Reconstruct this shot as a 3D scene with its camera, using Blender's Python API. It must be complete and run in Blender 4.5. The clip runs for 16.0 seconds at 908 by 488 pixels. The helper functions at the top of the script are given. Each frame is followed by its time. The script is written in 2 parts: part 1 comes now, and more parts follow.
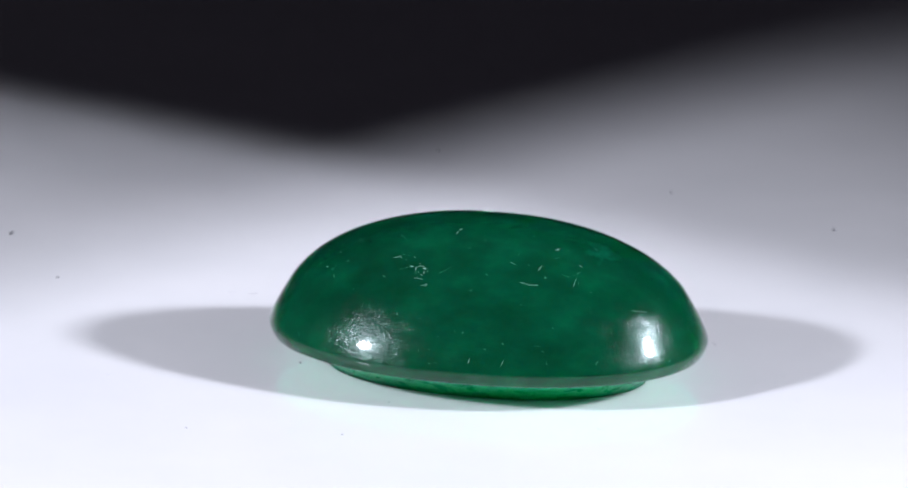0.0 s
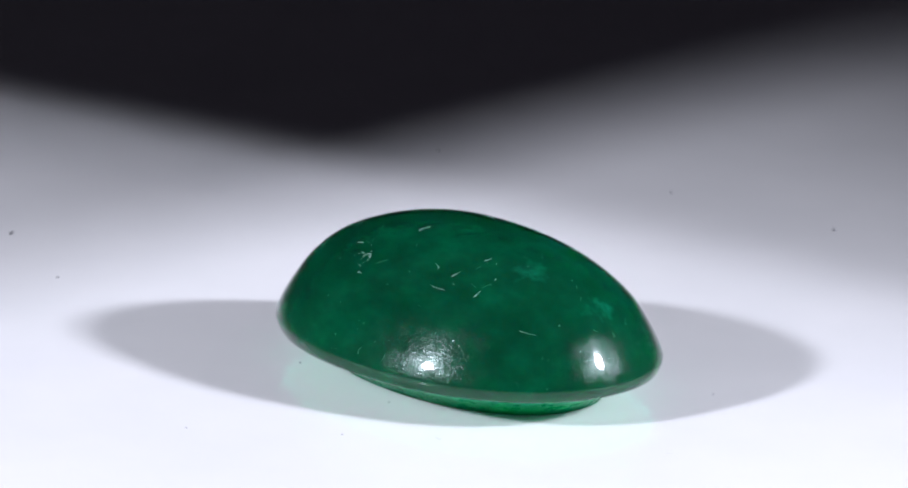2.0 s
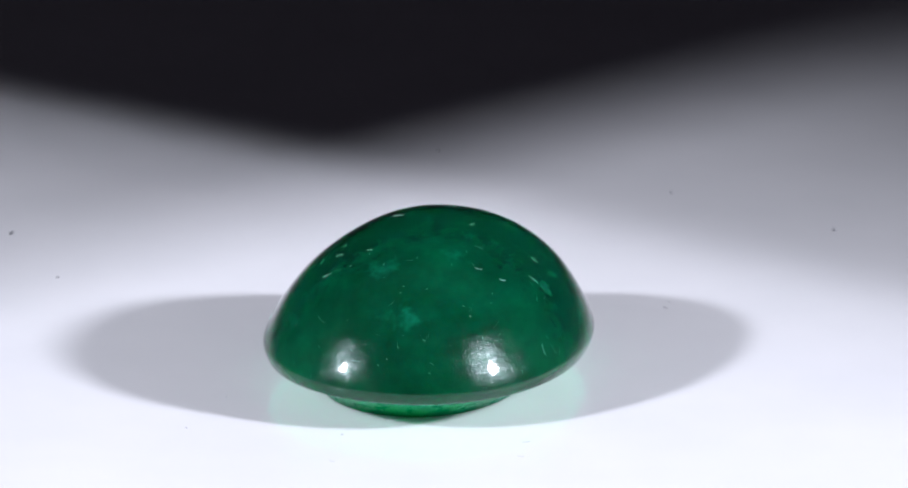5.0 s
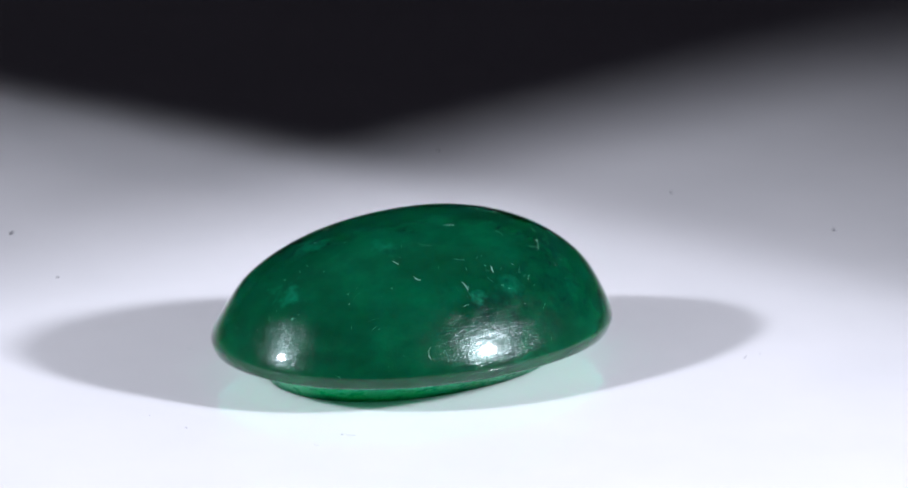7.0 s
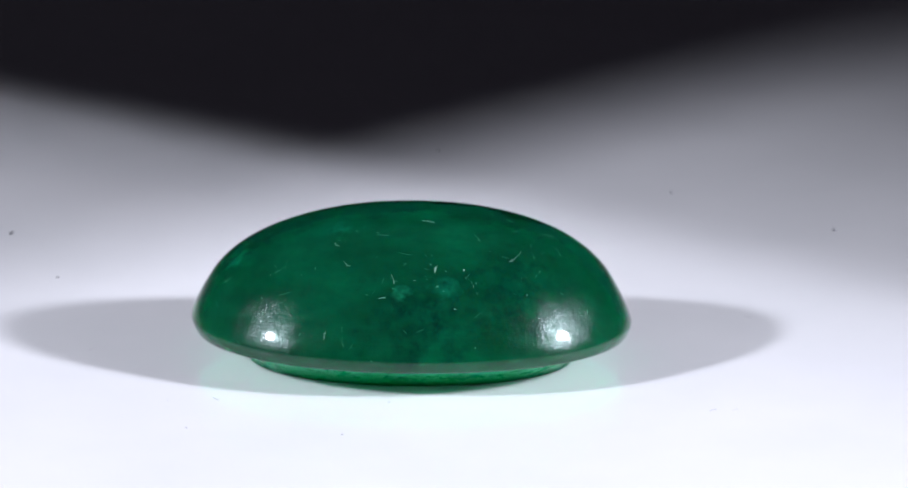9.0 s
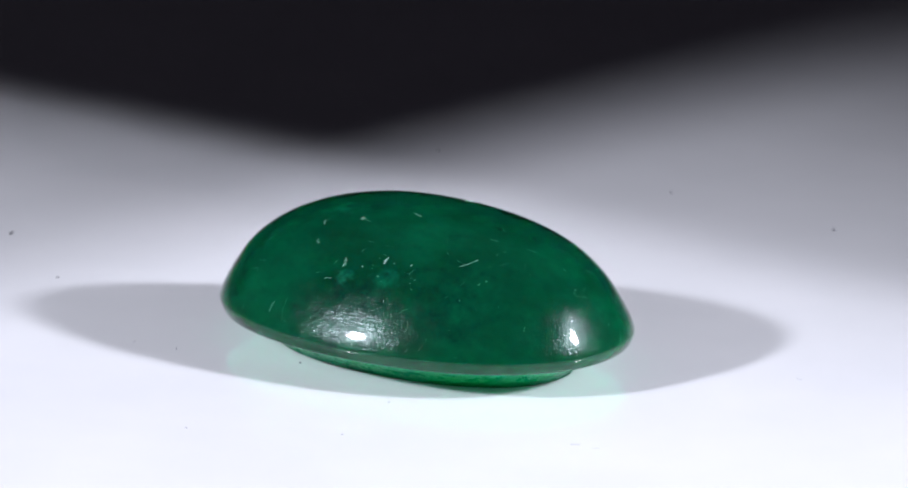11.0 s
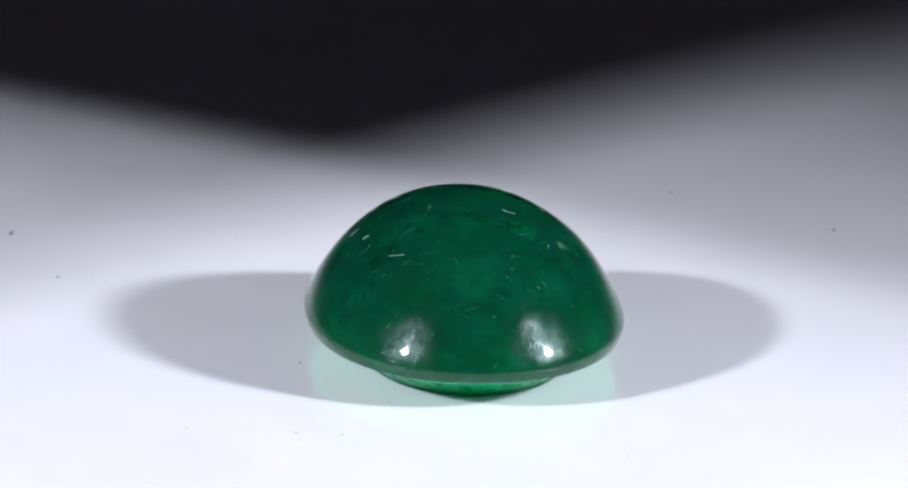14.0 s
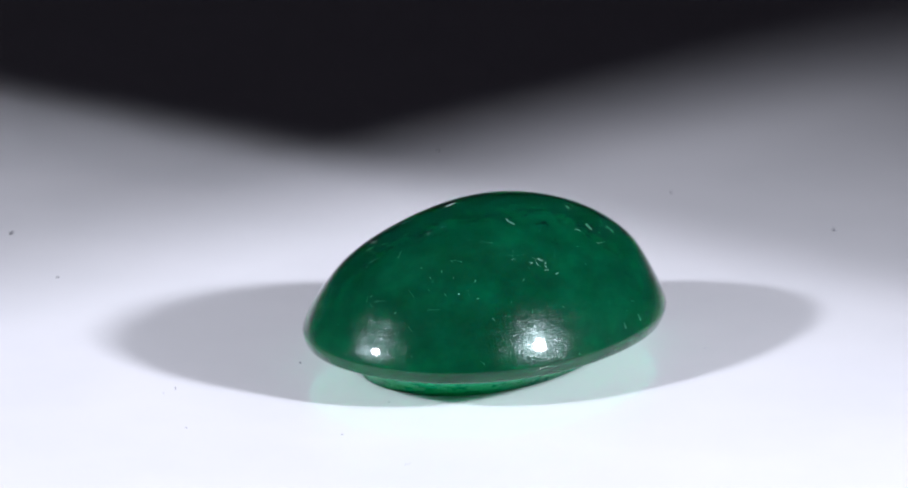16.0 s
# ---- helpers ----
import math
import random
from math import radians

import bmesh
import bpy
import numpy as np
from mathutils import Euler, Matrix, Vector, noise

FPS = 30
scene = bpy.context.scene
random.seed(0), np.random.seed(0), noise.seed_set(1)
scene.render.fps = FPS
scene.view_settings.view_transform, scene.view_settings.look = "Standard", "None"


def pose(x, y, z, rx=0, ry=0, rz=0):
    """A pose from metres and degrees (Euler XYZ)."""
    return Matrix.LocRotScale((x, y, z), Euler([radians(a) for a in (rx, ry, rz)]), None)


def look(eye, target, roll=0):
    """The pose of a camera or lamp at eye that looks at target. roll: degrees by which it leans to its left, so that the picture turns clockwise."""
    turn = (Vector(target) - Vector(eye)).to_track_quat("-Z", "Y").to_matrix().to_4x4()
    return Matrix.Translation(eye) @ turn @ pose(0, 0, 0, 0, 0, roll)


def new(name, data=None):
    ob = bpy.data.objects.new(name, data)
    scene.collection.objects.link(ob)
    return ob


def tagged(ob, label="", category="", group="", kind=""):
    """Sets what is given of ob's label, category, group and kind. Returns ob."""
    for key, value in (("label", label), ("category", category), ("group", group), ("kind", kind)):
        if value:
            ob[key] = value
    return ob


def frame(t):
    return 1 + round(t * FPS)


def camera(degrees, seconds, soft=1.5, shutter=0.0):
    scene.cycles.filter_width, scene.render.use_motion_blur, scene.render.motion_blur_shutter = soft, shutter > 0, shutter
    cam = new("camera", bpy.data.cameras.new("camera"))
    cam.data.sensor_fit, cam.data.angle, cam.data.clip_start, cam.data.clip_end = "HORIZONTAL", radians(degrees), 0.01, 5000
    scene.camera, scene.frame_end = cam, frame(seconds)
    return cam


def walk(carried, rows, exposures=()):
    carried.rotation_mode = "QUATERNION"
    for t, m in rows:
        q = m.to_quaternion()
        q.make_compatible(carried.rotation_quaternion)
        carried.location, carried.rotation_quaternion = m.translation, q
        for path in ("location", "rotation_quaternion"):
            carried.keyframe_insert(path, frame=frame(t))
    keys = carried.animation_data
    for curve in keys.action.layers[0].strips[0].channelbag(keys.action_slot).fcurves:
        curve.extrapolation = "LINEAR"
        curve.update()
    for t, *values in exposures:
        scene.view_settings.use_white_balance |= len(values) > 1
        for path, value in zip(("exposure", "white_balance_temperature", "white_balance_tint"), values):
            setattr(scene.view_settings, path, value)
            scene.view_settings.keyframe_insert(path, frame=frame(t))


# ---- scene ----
MM = 0.001
LOW = -0.23  # the plate's top, in mm
cam = camera(6.0, 16.0, soft=2.0)
EYE, AIM, LEAN = (-0.0000134, -0.2289934, 0.0697221), (-0.0000134, 0.0106795, 0.0), 1.487
cam.data.dof.use_dof, cam.data.dof.focus_distance, cam.data.dof.aperture_fstop = True, 0.236, 240
walk(cam, [(0, look(EYE, AIM, LEAN)), (16, look(EYE, AIM, LEAN))])

# ---- light ----
world = bpy.data.worlds.new("dark_studio")
scene.world = world
world.use_nodes = True
world.node_tree.nodes["Background"].inputs[0].default_value = (0.8, 0.72, 1.0, 1)
world.node_tree.nodes["Background"].inputs[1].default_value = 0.026


def spot(name, azimuth, elevation, distance, aim, watts, size, blend, radius, colour):
    """A focused lamp, seen from the turntable's centre under these angles, that points at aim (mm)."""
    a, e = radians(azimuth), radians(elevation)
    d = Vector((math.cos(a) * math.cos(e), math.sin(a) * math.cos(e), math.sin(e)))
    data = bpy.data.lights.new(name, "SPOT")
    data.energy, data.spot_size, data.spot_blend, data.shadow_soft_size, data.color = watts, radians(size), blend, radius, colour
    ob = new(name, data)
    ob.matrix_basis = look(d * distance, Vector(aim) * MM)
    return ob


COOL = (0.87, 0.885, 1.02)
spot("spot_lamp_right", -15.5, 26.3, 0.1338, (-371.2, 9.3, 0), 1.32, 73.4, 0.686, 0.0055, COOL)
spot("spot_lamp_left", 209.0, 27.0, 0.1768, (-85.6, -57.4, 0), 1.85, 65.2, 0.12, 0.0055, COOL)


# ---- materials ----
def material(name, colour, rough=0.5, ior=1.5):
    m = bpy.data.materials.new(name)
    m.use_nodes = True
    b = m.node_tree.nodes["Principled BSDF"]
    b.inputs["Base Color"].default_value = (*colour, 1)
    b.inputs["Roughness"].default_value = rough
    b.inputs["IOR"].default_value = ior
    return m, m.node_tree, b


def node(tree, kind, **values):
    n = tree.nodes.new(kind)
    for k, v in values.items():
        n.inputs[k].default_value = v
    return n


def in_mm(tree, scale=(1, 1, 1), turn=(0, 0, 0)):
    """Object coordinates in millimetres, stretched and turned."""
    c, m = tree.nodes.new("ShaderNodeTexCoord"), tree.nodes.new("ShaderNodeMapping")
    m.inputs["Scale"].default_value = [1000 * k for k in scale]
    m.inputs["Rotation"].default_value = [radians(a) for a in turn]
    tree.links.new(c.outputs["Object"], m.inputs["Vector"])
    return m.outputs["Vector"]


def noisy(tree, vector, scale, detail=4.0, rough=0.55):
    n = node(tree, "ShaderNodeTexNoise", Scale=scale, Detail=detail, Roughness=rough)
    tree.links.new(vector, n.inputs["Vector"])
    return n.outputs["Fac"]


def ramp(tree, fac, stops):
    r = tree.nodes.new("ShaderNodeValToRGB")
    while len(r.color_ramp.elements) < len(stops):
        r.color_ramp.elements.new(0.5)
    for e, (p, c) in zip(r.color_ramp.elements, stops):
        e.position, e.color = p, (*c, 1)
    tree.links.new(fac, r.inputs["Fac"])
    return r.outputs["Color"]


def grey(v):
    return (v, v, v)


def maths(tree, op, a, b):
    n = tree.nodes.new("ShaderNodeMath")
    n.operation = op
    for i, v in enumerate((a, b)):
        if isinstance(v, (int, float)):
            n.inputs[i].default_value = v
        else:
            tree.links.new(v, n.inputs[i])
    return n.outputs[0]


def blended(tree, fac, a, b):
    n = tree.nodes.new("ShaderNodeMix")
    n.data_type = "RGBA"
    for k, v in ((0, fac), (6, a), (7, b)):
        if isinstance(v, (int, float, tuple)):
            n.inputs[k].default_value = v if isinstance(v, (int, float)) else (*v, 1)
        else:
            tree.links.new(v, n.inputs[k])
    return n.outputs[2]


def emerald(name, deep, mid, clear, rough, veils=()):
    """Polished, cloudy green beryl: veils and streaks in the body, hairlines in the polish."""
    m, t, b = material(name, mid, rough, 1.58)
    clouds = noisy(t, in_mm(t, (1, 1, 1.6)), 0.55, 3)
    streaks = noisy(t, in_mm(t, (0.9, 1.3, 1.9), (8, -6, 20)), 1.3, 4, 0.55)
    both = maths(t, "ADD", maths(t, "MULTIPLY", clouds, 0.6), maths(t, "MULTIPLY", streaks, 0.4))
    colour = ramp(t, both, [(0.38, deep), (0.5, mid), (0.66, clear)])
    for (x, y, z), size, tint, strength in veils:
        c = t.nodes.new("ShaderNodeTexCoord")
        d = t.nodes.new("ShaderNodeVectorMath")
        d.operation = "DISTANCE"
        warp = node(t, "ShaderNodeTexNoise", Scale=2.2, Detail=4.0)
        t.links.new(in_mm(t), warp.inputs["Vector"])
        pull = t.nodes.new("ShaderNodeVectorMath")
        pull.operation = "MULTIPLY_ADD"
        t.links.new(warp.outputs["Color"], pull.inputs[0])
        pull.inputs[1].default_value = (3.2 * size * MM,) * 3
        t.links.new(c.outputs["Object"], pull.inputs[2])
        t.links.new(pull.outputs[0], d.inputs[0])
        d.inputs[1].default_value = [(k + 1.6 * size) * MM for k in (x, y, z)]
        near = maths(t, "SUBTRACT", 1.0, maths(t, "DIVIDE", d.outputs["Value"], size * MM))
        ragged = maths(t, "MULTIPLY", maths(t, "MAXIMUM", near, 0.0), maths(t, "MULTIPLY", noisy(t, in_mm(t), 4.0, 5, 0.7), 2 * strength))
        fac = t.nodes.new("ShaderNodeClamp")
        t.links.new(ragged, fac.inputs[0])
        colour = blended(t, fac.outputs[0], colour, tint)
    t.links.new(colour, b.inputs["Base Color"])
    return m, t, b


def finish_emerald(t, b, subsurface, rough):
    b.inputs["Subsurface Weight"].default_value = subsurface
    b.inputs["Subsurface Radius"].default_value = (0.15, 1.0, 0.5)
    b.inputs["Subsurface Scale"].default_value = 3.5 * MM
    b.inputs["Coat Weight"].default_value = 0.8
    b.inputs["Coat Roughness"].default_value = 0.055
    b.inputs["Coat IOR"].default_value = 1.43
    b.inputs["Specular Tint"].default_value = (0.78, 1.0, 0.96, 1)
    # worn polish: fine hairlines two ways and shallow dimples
    hair = noisy(t, in_mm(t, (1.2, 22, 22), (0, 0, 15)), 1.0, 3, 0.6)
    hair2 = noisy(t, in_mm(t, (16, 16, 1.2), (10, 25, 0)), 1.0, 3, 0.6)
    dimple = noisy(t, in_mm(t), 16.0, 2, 0.5)
    relief = maths(t, "ADD", maths(t, "ADD", maths(t, "MULTIPLY", hair, 0.55), maths(t, "MULTIPLY", hair2, 0.45)), maths(t, "MULTIPLY", dimple, 0.35))
    bump = node(t, "ShaderNodeBump", Strength=0.8, Distance=0.015 * MM)
    t.links.new(relief, bump.inputs["Height"])
    t.links.new(bump.outputs[0], b.inputs["Normal"])
    fine = node(t, "ShaderNodeBump", Strength=0.25, Distance=0.005 * MM)
    t.links.new(relief, fine.inputs["Height"])
    t.links.new(fine.outputs[0], b.inputs["Coat Normal"])
    patches = noisy(t, in_mm(t, (1, 1.3, 1), (20, 0, 30)), 1.6, 5, 0.7)
    lines = noisy(t, in_mm(t, (2.2, 2.2, 26), (6, -4, 0)), 1.0, 3, 0.7)
    lines2 = noisy(t, in_mm(t, (20, 20, 1.4), (-8, 12, 40)), 1.0, 3, 0.7)
    rubbed = maths(t, "ADD", maths(t, "MULTIPLY", patches, 0.5), maths(t, "MULTIPLY", maths(t, "MAXIMUM", lines, lines2), 0.5))
    worn = ramp(t, rubbed, [(0.42, grey(0.03)), (0.52, grey(0.09)), (0.64, grey(0.32))])
    t.links.new(worn, b.inputs["Specular IOR Level"])
    r = ramp(t, noisy(t, in_mm(t), 2.5, 4, 0.6), [(0.35, grey(rough * 0.75)), (0.65, grey(rough * 1.3))])
    t.links.new(r, b.inputs["Roughness"])


TEAL, INK = (0.004, 0.16, 0.085), (0.0, 0.022, 0.012)
VEILS = (((-3.26, 0.62, 3.57), 0.55, TEAL, 0.5), ((-4.87, -0.4, 2.74), 0.5, TEAL, 0.6), ((-0.65, -3.40, 2.55), 0.34, (0.01, 0.20, 0.11), 1.0),
         ((0.65, -3.18, 2.74), 0.5, TEAL, 0.4), ((-2.05, -1.09, 3.77), 0.45, TEAL, 0.4), ((-0.17, -3.9, 1.88), 1.5, INK, 1.0),
         ((2.54, -3.04, 2.54), 1.6, INK, 0.85), ((4.44, 1.17, 2.88), 0.7, INK, 0.5))
EMERALD, et, eb = emerald("emerald_dome", (0.0005, 0.036, 0.0148), (0.0005, 0.047, 0.0192), (0.0005, 0.067, 0.0272), 0.26, VEILS)
finish_emerald(et, eb, 1.0, 0.21)
# Base green is raised: lamp light passing through the stone, put into its colour.
EMERALD_BASE_LIT, bt, bb = emerald("emerald_base_lit", (0.010, 0.28, 0.145), (0.012, 0.32, 0.165), (0.015, 0.36, 0.185), 0.3)
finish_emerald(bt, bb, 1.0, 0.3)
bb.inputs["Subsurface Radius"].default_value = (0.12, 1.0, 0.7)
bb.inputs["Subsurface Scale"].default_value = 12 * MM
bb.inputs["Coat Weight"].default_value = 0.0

SCRATCH, _, _ = material("scratched_emerald", (0.58, 0.89, 0.77), 0.25)
PIT, _, _ = material("chipped_emerald", (0.11, 0.36, 0.25), 0.25)
DUST, _, _ = material("grey_dust", (0.16, 0.16, 0.18), 0.9)
SCUFF, _, _ = material("scuffed_acrylic", (0.58, 0.58, 0.61), 0.5)
PALE, _, _ = material("pale_dust", (0.38, 0.38, 0.41), 0.9)
BLACK, kt, kb = material("black_cloth", (0.012, 0.011, 0.014), 0.95)
t_ = ramp(kt, noisy(kt, in_mm(kt), 0.8, 4), [(0.3, grey(0.008)), (0.7, grey(0.016))])
kt.links.new(t_, kb.inputs["Base Color"])
WHITE, wt, wb = material("white_acrylic", (0.8, 0.8, 0.81), 0.05, 1.49)
wt.links.new(ramp(wt, noisy(wt, in_mm(wt), 0.16, 3), [(0.3, (0.775, 0.78, 0.79)), (0.7, (0.82, 0.82, 0.83))]), wb.inputs["Base Color"])
wt.links.new(ramp(wt, noisy(wt, in_mm(wt), 1.5, 4), [(0.35, grey(0.08)), (0.7, grey(0.11))]), wb.inputs["Roughness"])
wb.inputs["Specular IOR Level"].default_value = 0.28
wb.inputs["Subsurface Weight"].default_value = 0.6
wb.inputs["Subsurface Radius"].default_value = (1.0, 1.0, 1.0)
wb.inputs["Subsurface Scale"].default_value = 0.9 * MM


# ---- building ----
def part(name, bm, mat, parent=None, label=""):
    me = bpy.data.meshes.new(name)
    bm.to_mesh(me)
    bm.free()
    me.materials.append(mat)
    ob = new(name, me)
    ob.parent = parent
    if label:
        ob["label"] = label
    return ob


def rings(loops_mm):
    """A surface through rings of points in mm; a ring of one point closes it."""
    bm = bmesh.new()
    loops = [[bm.verts.new(Vector(p) * MM) for p in ring] for ring in loops_mm]
    n = max(len(r) for r in loops)
    for a, b in zip(loops, loops[1:]):
        for i in range(n):
            j = (i + 1) % n
            bm.faces.new(list(dict.fromkeys([a[i % len(a)], a[j % len(a)], b[j % len(b)], b[i % len(b)]])))
    bmesh.ops.recalc_face_normals(bm, faces=bm.faces)
    for f in bm.faces:
        f.smooth = True
    return bm


def disc(profile, segments=160):
    return rings([[(0, 0, z)] if r == 0 else [(r * math.cos(2 * math.pi * k / segments), r * math.sin(2 * math.pi * k / segments), z)
                                             for k in range(segments)] for r, z in profile])


# ---- the studio ----
def box(name, lo, hi, mat, label):
    bm = bmesh.new()
    bmesh.ops.create_cube(bm, size=1)
    for v in bm.verts:
        v.co = Vector([(lo[k] + hi[k]) / 2 + v.co[k] * (hi[k] - lo[k]) for k in range(3)]) * MM
    bmesh.ops.bevel(bm, geom=list(bm.edges), offset=0.002, segments=2, affect="EDGES")
    return tagged(part(name, bm, mat), label, name.split("_")[0], kind="structure")


box("floor", (-600, -600, -30), (600, 600, -6), BLACK, "matt black table top under the turntable")
box("wall_north", (-600, 420, -6), (600, 440, 500), BLACK, "matt black cloth backdrop behind the turntable")

turntable = tagged(new("turntable"), "round glossy white acrylic turntable plate, slowly turning", "turntable")
part("plate", disc([(0, LOW), (40, LOW), (100, LOW), (159.2, LOW), (159.8, -0.35), (160, -0.9), (160, -5.2), (159.8, -5.75), (159.2, -6), (0, -6)]),
     WHITE, turntable)


def flag(inner, outer):
    """An unseen black card on a stand, added to keep a lamp's light off the plate's back; its lower edge runs from
    inner to outer (mm), the post stands further out.
    """
    inner, outer = Vector(inner), Vector(outer)
    e = (outer - inner).normalized()
    side = Vector((-e.y, e.x, 0)).normalized() * 0.6
    thing = tagged(new("light_flag"), "unseen matt black card on a stand, added to cut a lamp's beam", "light flag", "light flags")
    lo, hi = inner - e * 9, outer + e * 45
    up = Vector((0, 0, 70))
    bm = bmesh.new()
    v = [bm.verts.new((p + k * side + h * up) * MM) for p in (lo, hi) for k in (-1, 1) for h in (0, 1)]
    for f in ((0, 1, 3, 2), (4, 6, 7, 5), (0, 4, 5, 1), (2, 3, 7, 6), (1, 5, 7, 3), (0, 2, 6, 4)):
        bm.faces.new([v[i] for i in f])
    bmesh.ops.recalc_face_normals(bm, faces=bm.faces)
    part("card", bm, BLACK, thing)
    foot = hi + Vector((e.x, e.y, 0)).normalized() * 190
    height = hi.z + 50
    along = (foot - hi).length + 12
    rod = part("arm", disc([(0, 0), (2, 0), (2, along), (0, along)], 20), BLACK, thing)
    rod.matrix_basis = pose((hi.x - e.x * 10) * MM, (hi.y - e.y * 10) * MM, height * MM, 0, 90, math.degrees(math.atan2(e.y, e.x)))
    post = part("post", disc([(0, -2), (4, -2), (4, height + 8), (3, height + 9), (0, height + 9)], 24), BLACK, thing)
    base = part("foot", disc([(0, -6), (45, -6), (45, -3), (43.5, -2), (0, -2)], 48), BLACK, thing)
    for ob in (post, base):
        ob.matrix_basis = pose(foot.x * MM, foot.y * MM, 0)


# Both cards are added out of view to shape the dark area behind the stone.
flag((-26.16, -12.36, 20.78), (-46.38, 3.08, 20.78))
flag((20.5, -2.87, 15.32), (40.56, 18.72, 15.32))

def fleck(size, seed, flat=0.45, long=1.0):
    """A small uneven grain, size in mm, lying on z = 0."""
    rng = random.Random(seed)
    bm = bmesh.new()
    bmesh.ops.create_icosphere(bm, subdivisions=2, radius=0.5)
    for v in bm.verts:
        k = 0.75 + 0.5 * rng.random()
        v.co = Vector((v.co.x * k * long, v.co.y * k, v.co.z * k * flat + 0.3 * flat)) * size * MM
        v.co.z = max(v.co.z, 0)
    return bm


def hairline(length, width, bend, height=0.006):
    """A thin tapering sliver along x, in mm, bent by bend mm in its middle."""
    bm = bmesh.new()
    rows = []
    n = 7
    for k in range(n):
        u = k / (n - 1)
        w = width * (0.25 + 0.75 * math.sin(math.pi * min(max(u, 0.04), 0.96)))
        x, y = (u - 0.5) * length, bend * (1 - (2 * u - 1) ** 2)
        rows.append([bm.verts.new(Vector(p) * MM) for p in ((x, y - w / 2, -0.004), (x, y, height), (x, y + w / 2, -0.004))])
    for a, b in zip(rows, rows[1:]):
        bm.faces.new((a[0], a[1], b[1], b[0]))
        bm.faces.new((a[1], a[2], b[2], b[1]))
        bm.faces.new((a[2], a[0], b[0], b[2]))
    bm.faces.new(rows[0])
    bm.faces.new(rows[-1][::-1])
    bmesh.ops.recalc_face_normals(bm, faces=bm.faces)
    return bm


# scuffs and grit that turn with the plate
for x, y, length, angle, mat in ((8.05, -1.62, 0.28, 60, PALE), (8.60, -1.35, 0.22, 62, SCUFF), (-4.74, -5.96, 0.26, 150, PALE), (-5.9, -6.6, 0.16, 120, SCUFF),
                                 (-6.8, 2.6, 0.20, 30, SCUFF), (6.4, 7.2, 0.22, 10, SCUFF), (-9.5, -3.0, 0.2, 75, SCUFF)):
    ob = part("scuff", hairline(length, 0.05, 0.02, 0.01), mat, turntable)
    ob.matrix_basis = pose(x * MM, y * MM, LOW * MM, 0, 0, angle)

# unmoving specks, laid on the plate in place of dust on the camera's sensor: x, y, size, stretch, angle, material
for k, (x, y, size, stretch, angle, mat) in enumerate((
        (-12.81, 10.6, 0.075, 4.5, 82, DUST), (-11.25, 6.2, 0.075, 0.9, 40, DUST), (11.05, 13.13, 0.10, 1.0, 80, DUST), (-0.55, 20.65, 0.08, 1.1, 120, DUST),
        (6.36, 16.68, 0.07, 0.8, 160, DUST), (-7.08, -7.67, 0.055, 0.9, 200, PALE), (-2.88, -7.92, 0.06, 1.0, 240, PALE), (-4.17, -1.47, 0.075, 1.1, 280, PALE),
        (-1.66, -4.89, 0.05, 0.8, 320, PALE))):
    ob = tagged(part("sensor_dust_speck", fleck(size, k, 0.6, stretch), mat), "tiny grey speck laid on the plate, standing in for sensor dust", "dust", "dust specks on the plate")
    ob.matrix_basis = pose(x * MM, (y - LOW / 0.291) * MM, LOW * MM, 0, 0, angle)

# ---- the stone ----
LONG, SHORT, SQUARE = 6.026, 4.372, 2.126
GIRDLE, BAND, TUCK, RISE = 0.58, 0.30, 0.038, 3.19
SEGMENTS = 240


def power(v, e):
    return math.copysign(abs(v) ** e, v)


def rim(a):
    return LONG * power(math.cos(a), 2 / SQUARE), SHORT * power(math.sin(a), 2 / SQUARE)


def flank(low, high, knee):
    """A rising profile, from (1, 0) to (0, 1): its slope opens from low to high degrees up to the knee, then to the top."""
    u = np.linspace(0, 1, 401)
    lean = np.radians(np.interp(u, [0, knee, 1], [low, high, 90]))
    r, z = np.cumsum(np.sin(lean)), np.cumsum(np.cos(lean))
    return u, 1 - (r - r[0]) / (r[-1] - r[0]), (z - z[0]) / (z[-1] - z[0])


FLANK_U, LONG_R, LONG_Z = flank(8.5, 15.0, 0.25)
_, SHORT_R, SHORT_Z = flank(24.6, 56.4, 0.347)


def bulge(z):
    """The flank's swelling over the girdle, as a factor: a broad one, and a rounded shoulder low down."""
    up = max(z - GIRDLE - BAND, 0) / 0.75
    return 1 + 0.004 * up * math.exp(1 - up) + 0.0105 * math.exp(-((z - 0.95) / (0.26 if z < 0.95 else 0.6)) ** 2)


def dome_point(a, u):
    """A point of the dome, in mm: a is the angle round it in radians, u goes from 0 at the girdle to 1 at the top."""
    w = math.cos(a) ** 2
    r = w * np.interp(u, FLANK_U, LONG_R) + (1 - w) * np.interp(u, FLANK_U, SHORT_R)
    z = w * np.interp(u, FLANK_U, LONG_Z) + (1 - w) * np.interp(u, FLANK_U, SHORT_Z)
    x, y = rim(a)
    z = GIRDLE + BAND + RISE * z
    x, y = x * r * bulge(z), y * r * bulge(z)
    swell = 0.010 * noise.noise((x * 0.45, y * 0.45, z * 0.6)) * math.sin(math.pi * u)
    return x * (1 + swell), y * (1 + swell), z + swell


def around(f):
    return [f(2 * math.pi * k / SEGMENTS) for k in range(SEGMENTS)]


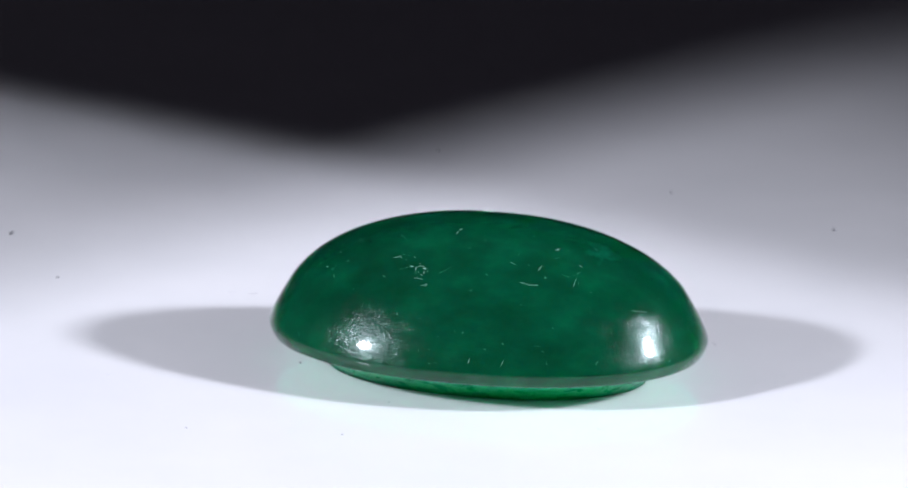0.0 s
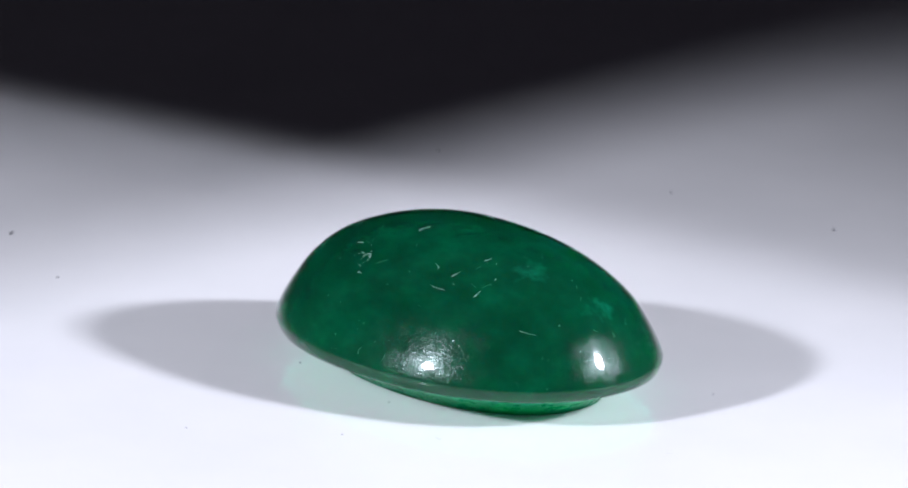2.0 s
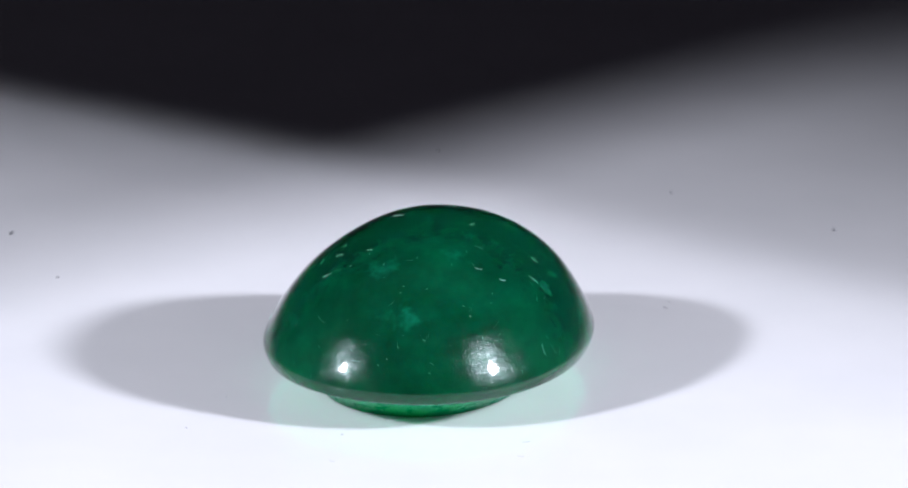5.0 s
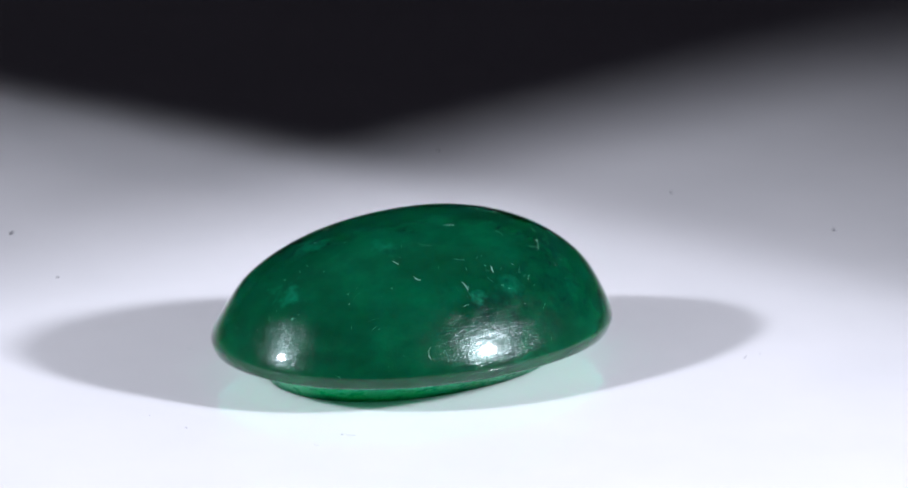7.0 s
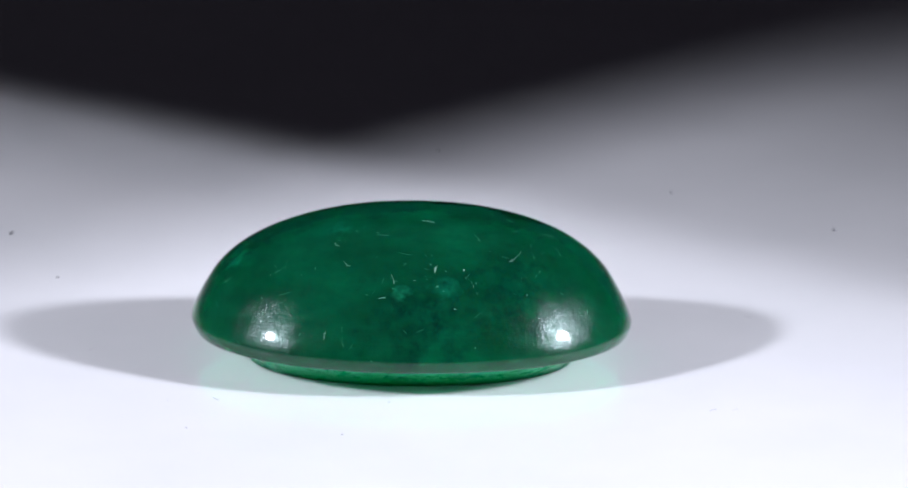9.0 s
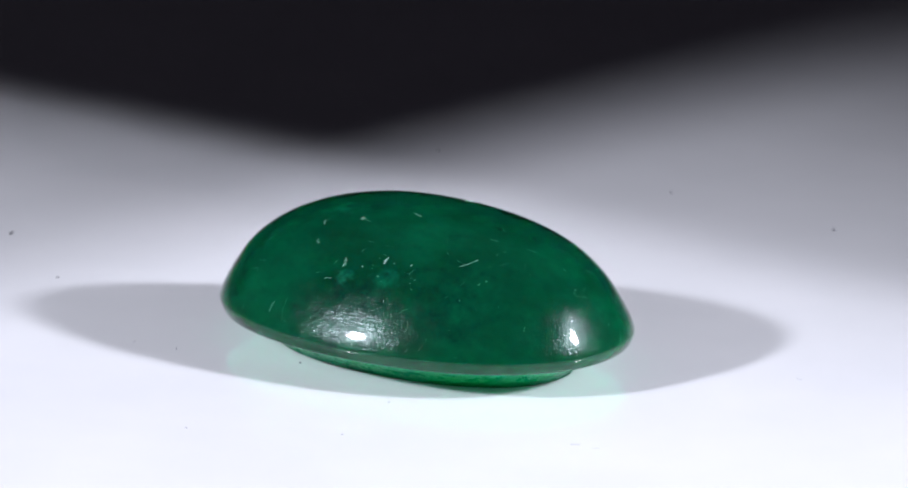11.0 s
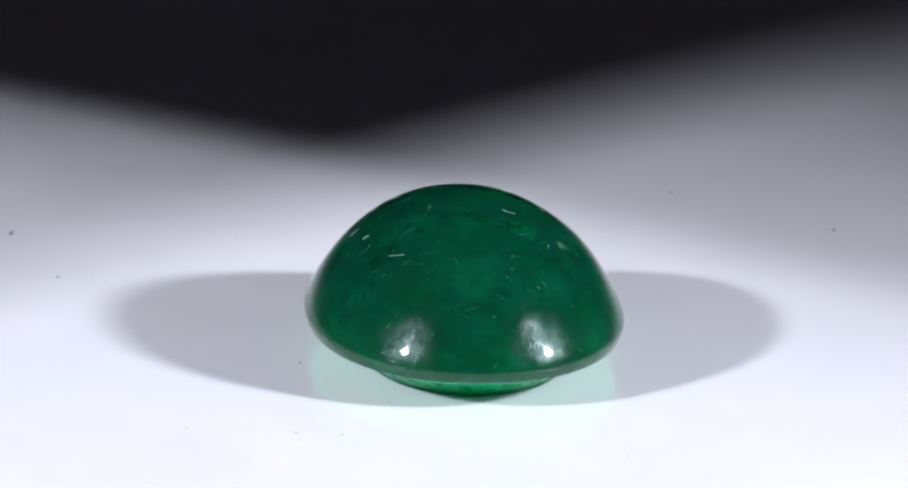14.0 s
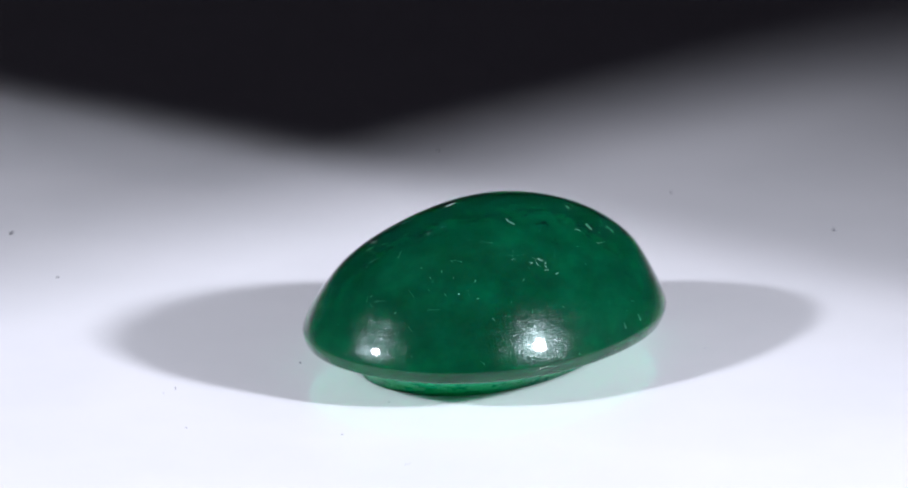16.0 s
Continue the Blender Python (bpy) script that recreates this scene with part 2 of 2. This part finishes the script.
def scaled(s, z):
    k = s * bulge(z)
    return around(lambda a: (rim(a)[0] * k, rim(a)[1] * k, z))


stone = tagged(new("gemstone"), "deep green oval emerald cabochon with a worn polished dome", "gemstone")
levels = [0.2 * k / 40 for k in range(1, 40)] + [0.2 + 0.8 * k / 70 for k in range(70)]


def pavilion(v):
    """The rounded underside: v goes from 0 on the plate to 1 under the girdle; it draws in more across than along."""
    f = v ** 1.6
    return around(lambda a: (rim(a)[0] * (0.74 + 0.235 * f), rim(a)[1] * (0.65 + 0.325 * f), LOW + (GIRDLE - LOW) * v))


edge = [scaled(0.45, LOW)] + [pavilion(v) for v in (0, 0.04, 0.12, 0.24, 0.36, 0.48, 0.6, 0.72, 0.84, 0.93, 0.98)]
edge += [scaled(0.983, GIRDLE - 0.008), scaled(0.988, GIRDLE + 0.005), scaled(0.9915, GIRDLE + 0.04), scaled(0.9955, GIRDLE + 0.10), scaled(0.9985, GIRDLE + 0.18), scaled(0.9997, GIRDLE + 0.25)]
body = part("body", rings([[(0, 0, LOW)]] + edge + [around(lambda a, u=u: dome_point(a, u)) for u in levels]
                          + [[(0, 0, GIRDLE + BAND + RISE)]]), EMERALD, stone, "polished deep green dome over a base with transmitted light put into its green")
body.data.materials.append(EMERALD_BASE_LIT)
# The underside takes the green with the transmitted light in it.
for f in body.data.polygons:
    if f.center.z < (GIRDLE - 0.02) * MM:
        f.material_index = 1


def on_dome(a, h, turn_):
    """The pose of a mark on the dome: x along the surface, z out of it."""
    a = radians(a)
    height = 0.861 + 3.19 * math.sin(radians(h))
    lo, hi = 0.0, 0.97
    for _ in range(24):
        mid = (lo + hi) / 2
        lo, hi = (mid, hi) if dome_point(a, mid)[2] < height else (lo, mid)
    p = Vector(dome_point(a, lo))
    u = (Vector(dome_point(a + 0.01, lo)) - p).normalized()
    v = (Vector(dome_point(a, lo + 0.01)) - p).normalized()
    n = u.cross(v).normalized()
    v = n.cross(u)
    m = Matrix((u, v, n)).transposed().to_4x4()
    return Matrix.Translation(p * MM) @ m @ pose(0, 0, 0, 0, 0, turn_)


# the longer scratches: angle round, angle up, turn, length
for k, (a, h, turn_, length) in enumerate((
        (75, 39, 5, 0.22), (109, 54, 150, 0.22), (113, 44, 175, 0.55), (132, 44, 70, 0.32), (121, 52, 60, 0.30), (101, 7, 70, 0.20), (68, 47, 60, 0.30), (71, 42, 170, 0.24), (93, 7, 80, 0.2),
        (141, 63, 40, 0.22), (240, 46, 140, 0.26), (228, 55, 130, 0.24), (275, 44, 75, 0.26), (260, 39, 100, 0.34), (244, 11, 85, 0.34),
        (281, 75, 160, 0.36), (258, 30, 10, 0.22), (312, 48, 35, 0.60), (68, 73, 80, 0.40), (54, 51, 20, 0.24), (150, 28, 170, 0.5))):
    ob = part("scratch", hairline(length * 0.9, 0.024 if k == 12 else 0.005 if length > 0.35 else 0.007, (0.02, -0.03, 0.05, 0.0)[k % 4]), SCRATCH, stone)
    ob.matrix_basis = on_dome(a, h, turn_)

rng = random.Random(7)
# chips in clusters, and single pits
for a, h, count, spread in ((70, 45, 6, 2.5), (67, 47, 8, 4), (60, 50, 6, 9), (118, 50, 5, 10), (300, 40, 5, 14), (262, 42, 5, 9), (270, 38, 5, 5), (285, 36, 4, 5), (200, 40, 6, 22), (30, 35, 7, 18), (330, 30, 6, 16), (150, 45, 6, 16)):
    for k in range(count):
        size = rng.choice((0.009, 0.012, 0.016, 0.022))
        bm = fleck(size, rng.random(), 0.12, rng.choice((1.6, 2.6, 4.0)))
        ob = part("pit", bm, SCRATCH if rng.random() < 0.3 else PIT, stone)
        ob.matrix_basis = on_dome(a + rng.gauss(0, spread), min(max(h + rng.gauss(0, spread * 0.7), 3), 80), rng.uniform(0, 180))

# fine hairlines and dots all over, too small to count
fine = bmesh.new()
for k in range(150):
    a, h = rng.uniform(0, 360), math.degrees(math.asin(rng.uniform(0.02, 0.97)))
    if rng.random() < 0.45:
        bm = hairline(rng.uniform(0.08, 0.34), rng.uniform(0.004, 0.009), rng.uniform(-0.02, 0.02), 0.003)
    else:
        bm = fleck(rng.uniform(0.008, 0.019), k, 0.12, rng.choice((1, 2.0, 3.5)))
    bm.transform(on_dome(a, h, rng.uniform(0, 180)))
    me = bpy.data.meshes.new("tmp")
    bm.to_mesh(me)
    bm.free()
    fine.from_mesh(me)
    bpy.data.meshes.remove(me)
tagged(part("fine_scratches", fine, PIT, stone, "faint hairline scratches"), kind="stuff")


# ---- what moves ----
def turn(t):
    """The turntable's angle in degrees; it turns clockwise, seen from above."""
    return -18.112 * (t - 8)


def motions():
    times = [k * 0.5 for k in range(33)]
    walk(turntable, [(t, pose(0, 0, 0, 0, 0, turn(t))) for t in times])
    rest = pose(-1.167 * MM, -0.070 * MM, 0, 0, 0, 23.277)
    walk(stone, [(t, pose(0, 0, 0, 0, 0, turn(t)) @ rest) for t in times])


motions()
